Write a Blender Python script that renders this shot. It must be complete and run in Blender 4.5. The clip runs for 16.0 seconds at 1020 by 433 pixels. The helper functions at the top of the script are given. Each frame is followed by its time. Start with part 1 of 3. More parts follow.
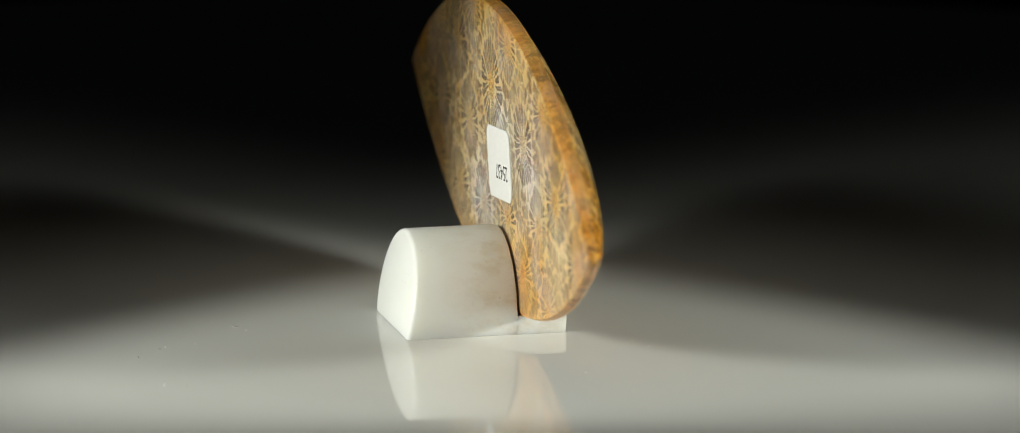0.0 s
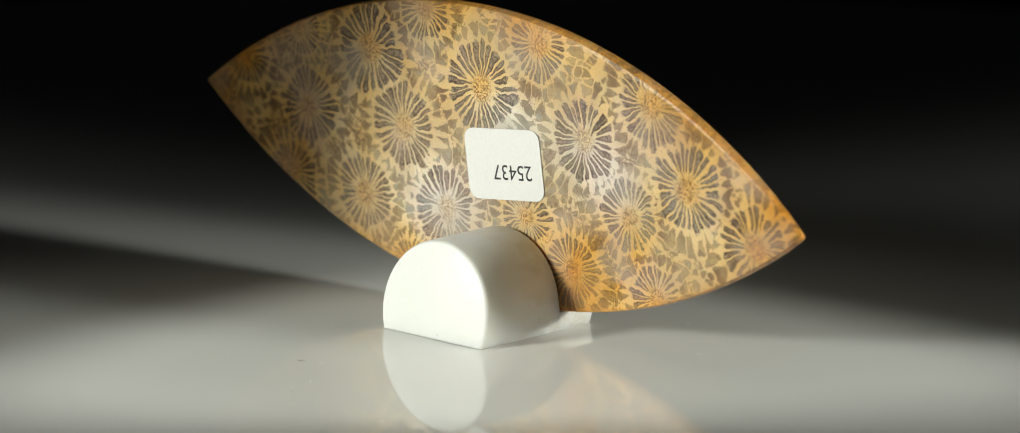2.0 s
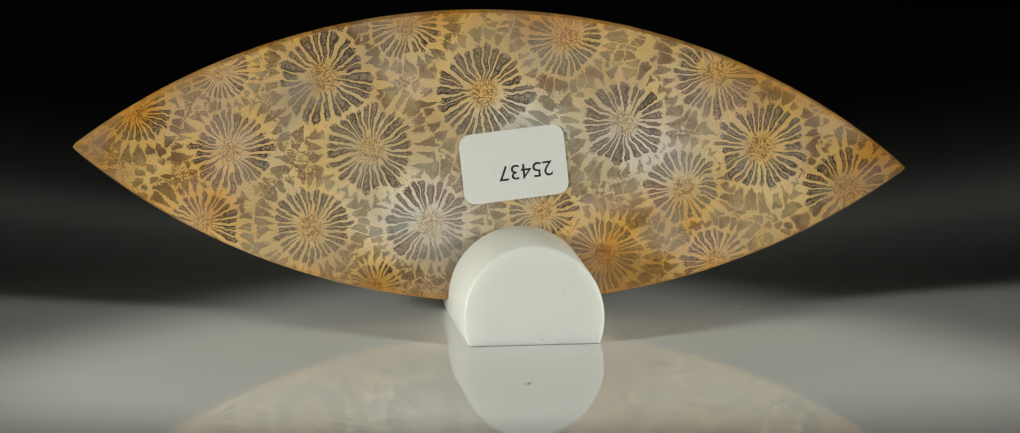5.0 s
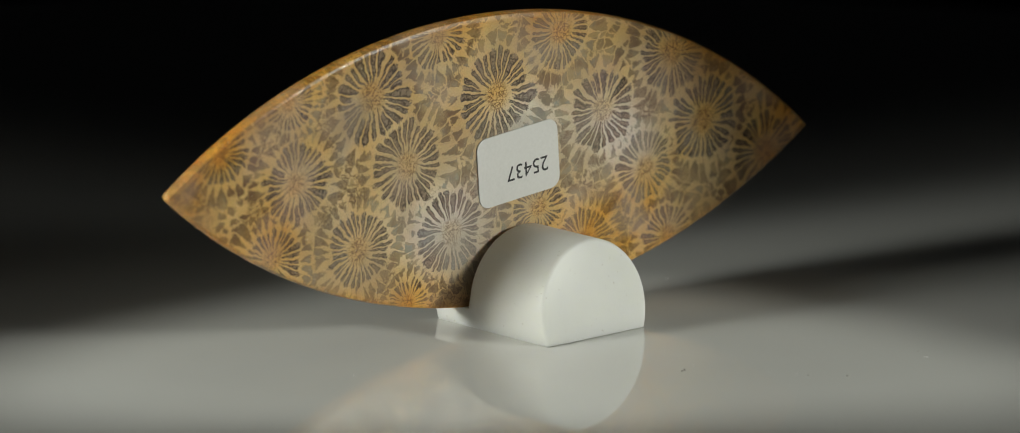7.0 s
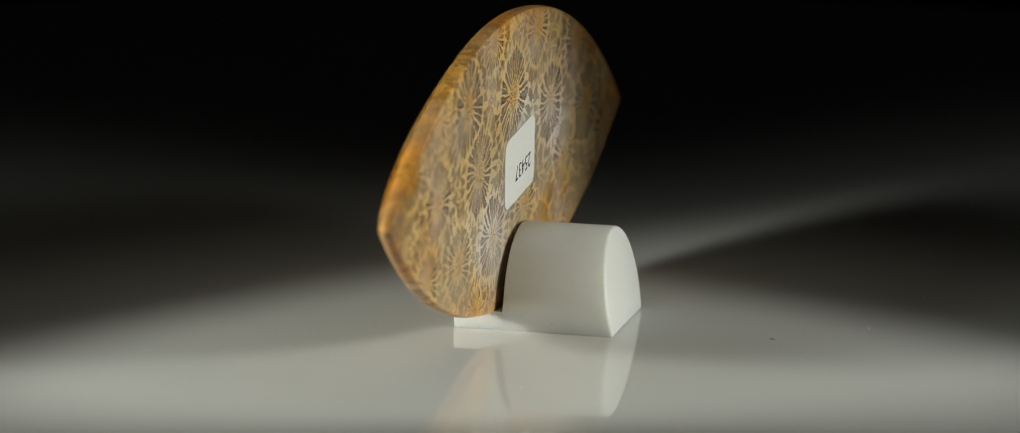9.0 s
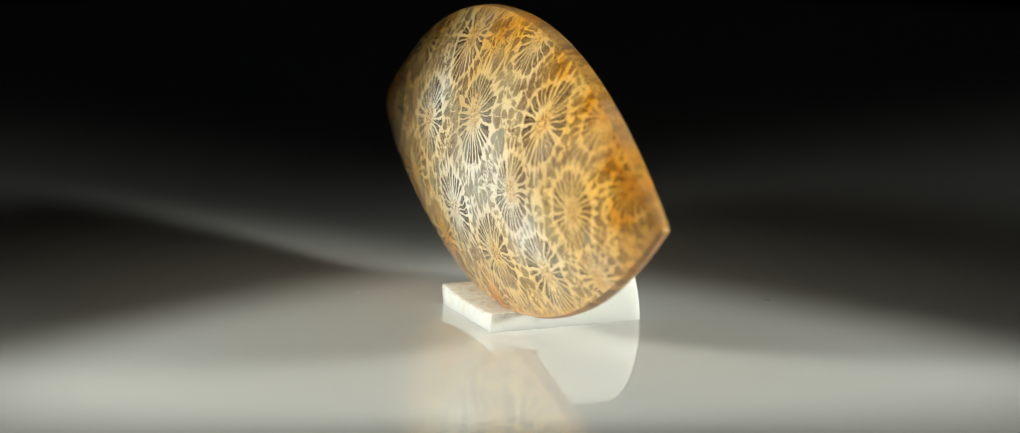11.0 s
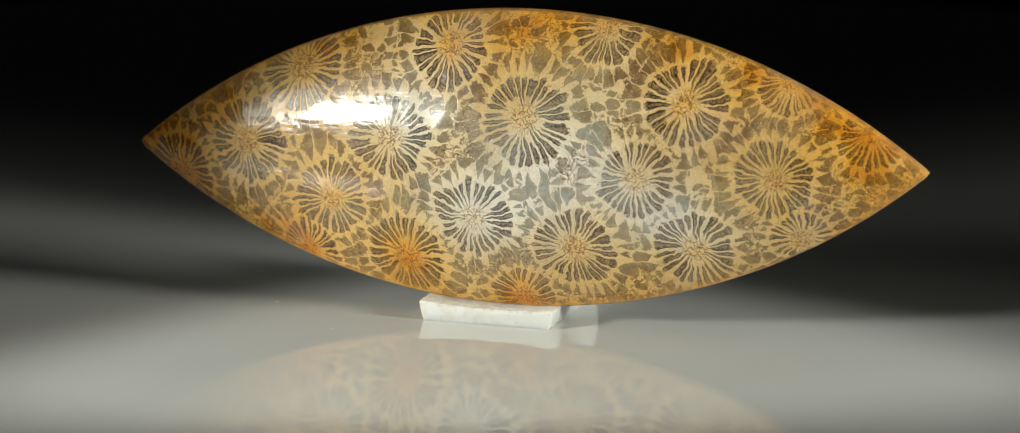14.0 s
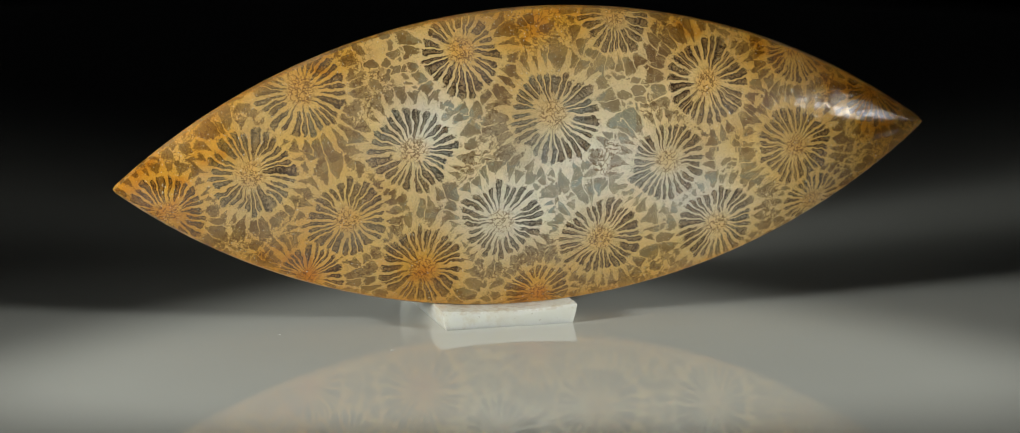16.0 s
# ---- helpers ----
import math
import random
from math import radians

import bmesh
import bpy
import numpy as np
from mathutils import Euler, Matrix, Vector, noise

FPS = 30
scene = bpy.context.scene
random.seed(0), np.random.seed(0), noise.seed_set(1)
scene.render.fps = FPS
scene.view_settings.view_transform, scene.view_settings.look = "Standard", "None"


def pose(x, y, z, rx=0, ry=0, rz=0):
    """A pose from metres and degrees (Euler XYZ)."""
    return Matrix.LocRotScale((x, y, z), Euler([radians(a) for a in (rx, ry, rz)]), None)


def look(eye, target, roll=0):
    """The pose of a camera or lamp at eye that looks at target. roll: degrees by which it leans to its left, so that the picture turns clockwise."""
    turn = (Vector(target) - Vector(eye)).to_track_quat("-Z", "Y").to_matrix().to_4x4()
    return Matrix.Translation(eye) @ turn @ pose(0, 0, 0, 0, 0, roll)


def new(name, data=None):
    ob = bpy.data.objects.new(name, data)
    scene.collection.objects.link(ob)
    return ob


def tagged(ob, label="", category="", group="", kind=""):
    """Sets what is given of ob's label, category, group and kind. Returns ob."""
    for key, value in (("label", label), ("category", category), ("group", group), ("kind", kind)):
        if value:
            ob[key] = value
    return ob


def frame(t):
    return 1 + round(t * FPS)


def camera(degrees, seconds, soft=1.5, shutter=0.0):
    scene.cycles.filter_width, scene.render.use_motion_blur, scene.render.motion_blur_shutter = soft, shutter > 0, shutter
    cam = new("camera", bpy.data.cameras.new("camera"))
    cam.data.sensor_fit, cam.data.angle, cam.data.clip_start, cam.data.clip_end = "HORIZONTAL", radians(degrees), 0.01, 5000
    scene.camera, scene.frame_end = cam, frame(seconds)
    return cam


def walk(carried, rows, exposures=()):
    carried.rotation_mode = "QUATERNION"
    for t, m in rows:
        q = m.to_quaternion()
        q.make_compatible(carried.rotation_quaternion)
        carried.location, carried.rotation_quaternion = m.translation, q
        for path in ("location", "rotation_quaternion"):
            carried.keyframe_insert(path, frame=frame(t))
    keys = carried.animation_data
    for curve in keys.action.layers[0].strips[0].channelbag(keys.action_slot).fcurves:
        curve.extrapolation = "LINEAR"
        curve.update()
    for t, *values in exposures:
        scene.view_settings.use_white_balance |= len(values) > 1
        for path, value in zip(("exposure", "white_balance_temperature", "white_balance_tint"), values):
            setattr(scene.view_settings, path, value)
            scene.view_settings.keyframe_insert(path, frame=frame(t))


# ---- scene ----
# ---------------------------------------------------------------- camera
MM = 0.001
EYE = Vector((0.0, -0.47843, 0.11547))
PITCH, YAW, ROLL = 12.581, 0.020, 0.512
cam = camera(10.0, 16.0, soft=0.9)
VIEW = Matrix.Translation(EYE) @ pose(0, 0, 0, 0, 0, -YAW) @ pose(0, 0, 0, 90 - PITCH) @ pose(0, 0, 0, 0, 0, ROLL)
walk(cam, [(0.0, VIEW), (16.0, VIEW)],
     exposures=[(0.0, 0.22), (1.0, 0.33), (2.0, 0.20), (3.0, 0.02), (4.0, -0.12), (6.5, -0.40), (7.5, -0.38), (8.5, -0.25), (9.2, -0.10),
                (11.3, 0.40), (12.5, 0.25), (14.0, 0.0), (16.0, -0.34)])
cam.data.dof.use_dof = True
cam.data.dof.focus_distance = 0.486
cam.data.dof.aperture_fstop = 32.0

# degrees turned by the turntable, about the upright axis at the origin; the drive is not quite even
TURNED = [(0.0, -75.6), (1.0, -59.3), (2.0, -42.6), (3.0, -25.6), (4.0, -8.35), (5.25, 12.8), (6.5, 33.9), (8.0, 59.3), (9.0, 76.0), (10.25, 97.8),
          (11.5, 119.75), (12.5, 136.6), (14.0, 162.1), (15.0, 179.2), (16.0, 196.3)]

# ---------------------------------------------------------------- light
world = bpy.data.worlds.new("dark_studio")
world.use_nodes = True
world.node_tree.nodes["Background"].inputs[0].default_value = (0.9, 0.95, 1.0, 1)
world.node_tree.nodes["Background"].inputs[1].default_value = 0.007
scene.world = world


def lamp_place(azimuth, elevation, distance):
    """A place round the turntable; azimuth in degrees to the right of the camera."""
    a, e = radians(azimuth), radians(elevation)
    return Vector((math.sin(a) * math.cos(e), -math.cos(a) * math.cos(e), math.sin(e))) * distance + Vector((0, 0, 0.008))


AIM = Vector((0, -0.011, 0.005))


def spot_lamp(side, azimuth, distance, beam, watts):
    """An LED lamp: six small lenses whose beams meet on the stone, under a frosted panel that spills some light."""
    eye = lamp_place(azimuth, 15.5, distance)
    turned = look(eye, AIM)
    for i in range(6):
        core = bpy.data.lights.new("led_" + side, "SPOT")
        core.energy, core.shadow_soft_size = watts / 6, 0.006
        core.spot_size, core.spot_blend = radians(beam), 0.32
        core.color = (0.975, 1.0, 0.92)
        place = turned @ Vector(((i % 3 - 1) * 0.010, (i // 3 - 0.5) * 0.010, 0))
        new(core.name, core).matrix_world = look(place, AIM)
    face = bpy.data.lights.new("led_face_" + side, "AREA")
    face.shape, face.size, face.size_y = "RECTANGLE", 0.080, 0.086
    face.energy, face.spread = watts * 0.0030, radians(21)
    face.color = (0.975, 1.0, 0.92)
    new(face.name, face).matrix_world = look(lamp_place(azimuth, 21.5, distance + 0.002), AIM + Vector((0, 0, 0.008)))


spot_lamp("right", 65, 0.185, 19.0, 1.02)
spot_lamp("left", -58.5, 0.172, 20.0, 1.13)


# ---------------------------------------------------------------- material helpers
class Graph:
    """Short writing for node materials."""

    def __init__(self, name):
        self.mat = bpy.data.materials.new(name)
        self.mat.use_nodes = True
        self.tree = self.mat.node_tree
        self.bsdf = self.tree.nodes["Principled BSDF"]

    def put(self, socket, value):
        if isinstance(value, bpy.types.NodeSocket):
            self.tree.links.new(value, socket)
        elif value is not None:
            socket.default_value = value

    def math(self, op, a, b=None, c=None, clamp=False):
        n = self.tree.nodes.new("ShaderNodeMath")
        n.operation, n.use_clamp = op, clamp
        for i, v in enumerate((a, b, c)):
            self.put(n.inputs[i], v)
        return n.outputs[0]

    def vmath(self, op, a, b=None, scale=None):
        n = self.tree.nodes.new("ShaderNodeVectorMath")
        n.operation = op
        self.put(n.inputs[0], a)
        self.put(n.inputs[1], b)
        if scale is not None:
            self.put(n.inputs["Scale"], scale)
        return n.outputs["Value"] if op in ("LENGTH", "DISTANCE", "DOT_PRODUCT") else n.outputs["Vector"]

    def step(self, x, lo, hi):
        """Smooth 0 to 1 as x goes from lo to hi."""
        n = self.tree.nodes.new("ShaderNodeMapRange")
        n.interpolation_type = "SMOOTHSTEP"
        self.put(n.inputs[0], x)
        self.put(n.inputs[1], lo)
        self.put(n.inputs[2], hi)
        return n.outputs[0]

    def mix(self, f, a, b, blend="MIX"):
        n = self.tree.nodes.new("ShaderNodeMix")
        n.data_type, n.blend_type = "RGBA", blend
        self.put(n.inputs[0], f)
        self.put(n.inputs[6], a if isinstance(a, bpy.types.NodeSocket) else (*a, 1))
        self.put(n.inputs[7], b if isinstance(b, bpy.types.NodeSocket) else (*b, 1))
        return n.outputs[2]

    def noise(self, vec, scale, detail=2.0, rough=0.5, colour=False):
        n = self.tree.nodes.new("ShaderNodeTexNoise")
        self.put(n.inputs["Vector"], vec)
        n.inputs["Scale"].default_value, n.inputs["Detail"].default_value = scale, detail
        n.inputs["Roughness"].default_value = rough
        return n.outputs["Color" if colour else "Fac"]

    def voronoi(self, vec, scale, feature="F1"):
        n = self.tree.nodes.new("ShaderNodeTexVoronoi")
        n.feature = feature
        self.put(n.inputs["Vector"], vec)
        n.inputs["Scale"].default_value = scale
        return n.outputs

    def white(self, w):
        n = self.tree.nodes.new("ShaderNodeTexWhiteNoise")
        n.noise_dimensions = "1D"
        self.put(n.inputs["W"], w)
        return n.outputs["Value"]

    def attribute(self, name):
        n = self.tree.nodes.new("ShaderNodeAttribute")
        n.attribute_name = name
        return n

    def split(self, vec):
        n = self.tree.nodes.new("ShaderNodeSeparateXYZ")
        self.put(n.inputs[0], vec)
        return n.outputs

    def join(self, x, y, z):
        n = self.tree.nodes.new("ShaderNodeCombineXYZ")
        for i, v in enumerate((x, y, z)):
            self.put(n.inputs[i], v)
        return n.outputs[0]

    def place(self):
        """Object coordinates in millimetres."""
        n = self.tree.nodes.new("ShaderNodeTexCoord")
        return self.vmath("SCALE", n.outputs["Object"], scale=1000.0)

    def bump(self, height, distance, strength=1.0):
        n = self.tree.nodes.new("ShaderNodeBump")
        n.inputs["Strength"].default_value, n.inputs["Distance"].default_value = strength, distance
        self.put(n.inputs["Height"], height)
        self.put(self.bsdf.inputs["Normal"], n.outputs[0])

    def finish(self, colour, rough, **rest):
        self.put(self.bsdf.inputs["Base Color"], colour if isinstance(colour, bpy.types.NodeSocket) else (*colour, 1))
        self.put(self.bsdf.inputs["Roughness"], rough)
        for key, value in rest.items():
            self.put(self.bsdf.inputs[key.replace("_", " ")], value)
        return self.mat


def coral_material():
    """Polished agatised coral: star-shaped corallites in a cellular ground."""
    g = Graph("polished_fossil_coral")
    p = g.place()
    warp = g.vmath("SUBTRACT", g.noise(p, 0.55, 3.0, 0.6, True), (0.5, 0.5, 0.5))
    gloss = g.attribute("gloss").outputs["Fac"]
    cell, tone = g.attribute("cell"), g.attribute("tone")
    tr, td, tb = g.split(tone.outputs["Vector"])
    stain, rim, milk = (g.attribute(n).outputs["Fac"] for n in ("stain", "rim", "milk"))
    q = g.vmath("ADD", cell.outputs["Vector"], g.vmath("SCALE", warp, scale=1.0))
    ident = g.split(cell.outputs["Vector"])[2]
    x, y, _ = g.split(q)
    radius = g.math("MULTIPLY", tr, 10.0)
    dist = g.math("SQRT", g.math("ADD", g.math("MULTIPLY", x, x), g.math("MULTIPLY", y, y)))
    r = g.math("DIVIDE", dist, radius)
    r = g.math("MULTIPLY", r, g.math("MULTIPLY_ADD", g.noise(p, 0.30, 1.0), 0.5, 0.75))
    spokes = g.math("ADD", 25.0, g.math("FLOOR", g.math("MULTIPLY", g.white(ident), 6.0)))
    turn = g.math("MULTIPLY", g.math("ADD", g.math("DIVIDE", g.math("ARCTAN2", y, x), 2 * math.pi), 0.5), spokes)
    fine = g.noise(p, 5.0, 3.0, 0.6)
    way = g.vmath("NORMALIZE", g.join(x, y, 0.0))
    turn = g.math("ADD", turn, g.math("MULTIPLY", g.noise(g.vmath("ADD", way, g.join(ident, ident, ident)), 2.6, 1.0), 1.5))
    turn = g.math("ADD", turn, g.math("MULTIPLY", g.math("SUBTRACT", fine, 0.5), 0.14))
    k = g.math("MODULO", g.math("FLOOR", turn), spokes)
    w = g.math("MULTIPLY", g.math("ABSOLUTE", g.math("SUBTRACT", g.math("FRACT", turn), 0.5)), 2.0)
    h1 = g.white(g.math("MULTIPLY_ADD", ident, 31.7, k))
    h2 = g.white(g.math("MULTIPLY_ADD", ident, 17.3, g.math("ADD", k, 0.41)))
    h3 = g.white(g.math("MULTIPLY_ADD", ident, 11.9, g.math("ADD", k, 0.77)))
    # chambers between the septa: wedges, as the septa keep their thickness towards the centre
    thin = g.math("DIVIDE", g.math("MULTIPLY", spokes, g.math("MULTIPLY_ADD", h1, 0.010, 0.019)), g.math("MAXIMUM", dist, 0.05))
    half = g.math("SUBTRACT", g.math("MULTIPLY_ADD", g.math("MULTIPLY", h1, h1), -0.16, 0.98), thin)
    rel = g.math("DIVIDE", w, g.math("MAXIMUM", half, 0.04))
    inner = g.math("MULTIPLY_ADD", g.math("MULTIPLY", h2, h2), 0.26, 0.27)
    outer = g.math("MULTIPLY_ADD", h3, 0.17, 0.88)
    wav = g.math("MULTIPLY", g.math("SUBTRACT", fine, 0.5), 0.26)
    rw = g.math("ADD", r, wav)
    blunt = g.math("ADD", rw, g.math("MULTIPLY", g.math("MULTIPLY", rel, rel), 0.055))
    chamber = g.math("MULTIPLY", g.step(g.math("SUBTRACT", rel, g.math("MULTIPLY", wav, 1.2)), 1.04, 0.90),
                     g.math("MULTIPLY", g.step(g.math("SUBTRACT", rw, inner), -0.02, 0.03),
                            g.step(g.math("SUBTRACT", outer, blunt), -0.012, 0.018)))
    # inside a chamber: dark flanks, a lighter middle crossed by bars and beaded with crystals
    bars = g.noise(g.join(g.math("MULTIPLY", dist, 5.2), g.math("MULTIPLY", turn, 1.1), ident), 1.0, 1.0)
    beads = g.noise(g.join(g.math("MULTIPLY", dist, 6.0), g.math("MULTIPLY", turn, 3.4), ident), 1.0, 1.0, 0.6)
    middle = g.math("MULTIPLY", g.step(rel, 0.62, 0.34), g.math("MAXIMUM", g.math("MULTIPLY", g.step(bars, 0.46, 0.58), 0.75), g.math("MULTIPLY", g.step(beads, 0.46, 0.60), 0.85)))
    middle = g.math("MAXIMUM", middle, g.math("MULTIPLY", g.step(beads, 0.58, 0.68), 0.45))
    patch = g.noise(p, 0.22, 2.0)
    zone = g.step(g.noise(g.vmath("ADD", p, (3.0, 31.0, 8.0)), 0.24, 1.5), 0.40, 0.60)
    blue = g.math("MULTIPLY", tb, g.math("MULTIPLY_ADD", zone, 0.75, 0.12))
    dark = g.mix(blue, g.mix(gloss, (0.044, 0.028, 0.021), (0.028, 0.015, 0.009)), (0.048, 0.043, 0.036))
    light = g.mix(blue, g.mix(gloss, (0.355, 0.275, 0.215), (0.34, 0.235, 0.130)), (0.30, 0.33, 0.32))
    fill = g.mix(middle, dark, light)
    pale = g.math("MULTIPLY", g.math("MULTIPLY_ADD", td, -0.75, 1.0), g.math("MULTIPLY_ADD", g.step(h2, 0.2, 0.8), 0.35, g.math("MULTIPLY_ADD", zone, 0.75, 0.1)), clamp=True)
    fill = g.mix(g.math("MULTIPLY", pale, 0.55), fill, g.mix(g.step(beads, 0.40, 0.58), g.mix(0.45, dark, light), light))
    # cream of the septa and of the star's points
    cream = g.mix(g.step(patch, 0.35, 0.65), (0.69, 0.48, 0.205), (0.70, 0.53, 0.285))
    cream = g.mix(g.math("MULTIPLY", milk, 0.95), cream, (0.76, 0.715, 0.60))
    cream = g.mix(gloss, g.mix(1.0, cream, (0.90, 0.90, 0.94), "MULTIPLY"), cream)
    side = g.white(g.math("MULTIPLY_ADD", ident, 7.7, g.math("MODULO", g.math("FLOOR", g.math("ADD", turn, 0.5)), spokes)))
    reach = g.math("MULTIPLY_ADD", w, g.math("MULTIPLY_ADD", side, 0.42, 0.14), 0.95)
    star = g.step(g.math("SUBTRACT", reach, rw), -0.015, 0.02)
    # grey-brown cells that prolong the chambers outside the star
    finish = g.math("MULTIPLY_ADD", h2, 0.40, 1.26)
    petal = g.math("MULTIPLY", g.step(g.math("ADD", w, g.math("MULTIPLY", wav, 0.4)), 0.93, 0.84),
                   g.math("MULTIPLY", g.step(g.math("SUBTRACT", rw, g.math("MAXIMUM", reach, g.math("ADD", outer, 0.07))), 0.0, 0.04), g.step(g.math("SUBTRACT", finish, rw), 0.0, 0.035)))
    hue = g.white(g.math("MULTIPLY_ADD", ident, 23.1, g.math("ADD", k, 0.13)))
    # further out: polygonal cells in a thin cream net
    curls = g.vmath("SUBTRACT", g.noise(p, 1.25, 1.0, 0.5, True), (0.5, 0.5, 0.5))
    pw = g.vmath("ADD", g.vmath("ADD", p, g.vmath("SCALE", warp, scale=1.7)), g.vmath("SCALE", curls, scale=0.45))
    flat = g.vmath("MULTIPLY", pw, (1.0, 0.15, 1.3))
    edge = g.voronoi(flat, 0.95, "DISTANCE_TO_EDGE")["Distance"]
    round_off = g.voronoi(flat, 0.95)["Distance"]
    tint = g.split(g.voronoi(flat, 0.95)["Color"])
    blob = g.math("MULTIPLY", g.step(g.math("ADD", edge, g.math("MULTIPLY", g.math("SUBTRACT", fine, 0.5), 0.09)), 0.035, 0.085),
                  g.math("MULTIPLY", g.step(g.math("ADD", round_off, wav), 0.56, 0.48), g.step(g.math("SUBTRACT", rw, finish), 0.05, 0.085)))
    shade = g.noise(g.vmath("ADD", p, (11.0, 17.0, 23.0)), 0.19, 3.0)
    grey = g.mix(g.math("FRACT", g.math("MULTIPLY_ADD", hue, g.math("SUBTRACT", 1.0, g.step(g.math("SUBTRACT", rw, finish), 0.0, 0.03)), tint[0])),
                 g.mix(gloss, (0.265, 0.200, 0.130), (0.215, 0.138, 0.060)), (0.46, 0.345, 0.185))
    grey = g.mix(g.math("MULTIPLY", g.step(tint[2], 0.68, 0.74), g.math("MULTIPLY_ADD", milk, 0.75, 0.25), clamp=True), grey, (0.29, 0.325, 0.315))
    grey = g.mix(g.math("MULTIPLY", milk, 0.62), grey, (0.33, 0.365, 0.35))
    grey = g.mix(g.math("MULTIPLY", g.step(fine, 0.40, 0.66), 0.18), grey, (0.40, 0.33, 0.235))
    grey = g.mix(g.math("MULTIPLY", gloss, g.math("MULTIPLY_ADD", milk, -0.5, 0.75)), grey, g.mix(1.0, grey, (0.72, 0.68, 0.53), "MULTIPLY"))
    deep = g.math("MULTIPLY", g.step(shade, 0.50, 0.58), g.math("SUBTRACT", 1.0, milk))
    deep = g.math("MAXIMUM", deep, g.math("MULTIPLY", g.step(stain, 0.22, 0.55), g.step(g.noise(p, 0.28, 2.0), 0.40, 0.55)))
    grey = g.mix(g.math("MULTIPLY", deep, 0.74), grey, (0.145, 0.078, 0.040))
    some = g.math("MULTIPLY_ADD", g.step(tint[1], 0.50, 0.72), -0.58, 1.0)
    # some of it breaks into fine worm-like lines
    worm = g.math("ABSOLUTE", g.math("SUBTRACT", g.noise(pw, 1.8, 2.0), 0.5))
    wormy = g.math("MAXIMUM", g.step(g.noise(p, 0.15, 1.0), 0.53, 0.58), g.math("MULTIPLY", g.step(stain, 0.18, 0.42), 0.85))
    lines = g.math("MULTIPLY", g.step(worm, 0.045, 0.018), g.math("MULTIPLY", wormy, 0.8))
    net = g.math("MULTIPLY", g.math("MAXIMUM", petal, g.math("MULTIPLY", blob, some)), g.math("MULTIPLY_ADD", wormy, -0.6, 1.0))
    ground = g.mix(net, cream, grey)
    agate = g.math("MULTIPLY", g.math("MULTIPLY", g.step(edge, 0.17, 0.21), g.step(edge, 0.27, 0.23)), g.math("MULTIPLY", blob, 0.45))
    ground = g.mix(g.math("MULTIPLY", agate, g.step(tint[0], 0.35, 0.5)), ground, (0.42, 0.33, 0.21))
    ground = g.mix(lines, ground, (0.14, 0.08, 0.03))
    border = g.math("MULTIPLY", net, g.math("SUBTRACT", 1.0, net))
    ground = g.mix(g.math("MULTIPLY", border, 2.2, clamp=True), ground, (0.105, 0.064, 0.034))
    body = g.mix(g.math("SUBTRACT", star, g.math("MULTIPLY", star, petal)), ground, cream)
    body = g.mix(chamber, body, fill)
    # curled columella in the middle of each star
    curl = g.math("ABSOLUTE", g.math("SUBTRACT", g.noise(p, 2.7, 2.0, 0.6), 0.5))
    heart = g.math("MULTIPLY", g.step(r, 0.42, 0.20), g.step(curl, 0.06, 0.02))
    body = g.mix(g.math("MULTIPLY", g.step(r, 0.40, 0.12), g.math("MULTIPLY_ADD", blue, -0.3, 0.55)), body, g.mix(1.0, body, (1.0, 0.78, 0.42), "MULTIPLY"))
    body = g.mix(g.math("MULTIPLY", heart, 0.85), body, (0.13, 0.062, 0.022))
    # golden body colour away from the milky middle, iron staining with the painted tip glow, pink and grey clouds,
    # brown rim
    gold = g.math("MULTIPLY", g.math("SUBTRACT", 1.0, milk), g.math("MULTIPLY_ADD", g.step(g.noise(p, 0.09, 2.0), 0.36, 0.62), 0.7, 0.25), clamp=True)
    gold = g.math("MULTIPLY", gold, g.math("MULTIPLY_ADD", gloss, 0.55, 0.45))
    body = g.mix(gold, body, g.mix(1.0, body, (1.0, 0.88, 0.54), "MULTIPLY"))
    rust_glow = g.math("MULTIPLY", stain, g.math("MULTIPLY_ADD", g.noise(p, 0.5, 3.0), 1.5, 0.42), clamp=True)
    rust_glow = g.math("MULTIPLY", rust_glow, g.math("MULTIPLY_ADD", gloss, 0.2, 0.8))
    body = g.mix(rust_glow, body, g.mix(1.0, body, (1.0, 0.77, 0.29), "MULTIPLY"))
    body = g.mix(g.math("MULTIPLY", g.step(rust_glow, 0.72, 1.0), g.step(g.noise(p, 0.35, 2.0), 0.42, 0.60)), body, g.mix(1.0, body, (0.86, 0.71, 0.42), "MULTIPLY"))
    cloud = g.step(g.noise(p, 0.11, 2.0), 0.50, 0.62)
    body = g.mix(g.math("MULTIPLY", cloud, g.math("MULTIPLY_ADD", gloss, -0.46, 0.60)), body, g.mix(1.0, g.mix(0.5, body, (0.48, 0.40, 0.37)), (1.0, 0.95, 1.0), "MULTIPLY"))
    veil = g.step(g.noise(g.vmath("ADD", p, (40.0, 7.0, 3.0)), 0.15, 2.0), 0.52, 0.66)
    body = g.mix(g.math("MULTIPLY", veil, g.math("MULTIPLY_ADD", gloss, -0.16, 0.32)), body, g.mix(g.step(g.noise(p, 0.13, 1.0), 0.42, 0.58), (0.43, 0.335, 0.325), (0.36, 0.365, 0.33)))
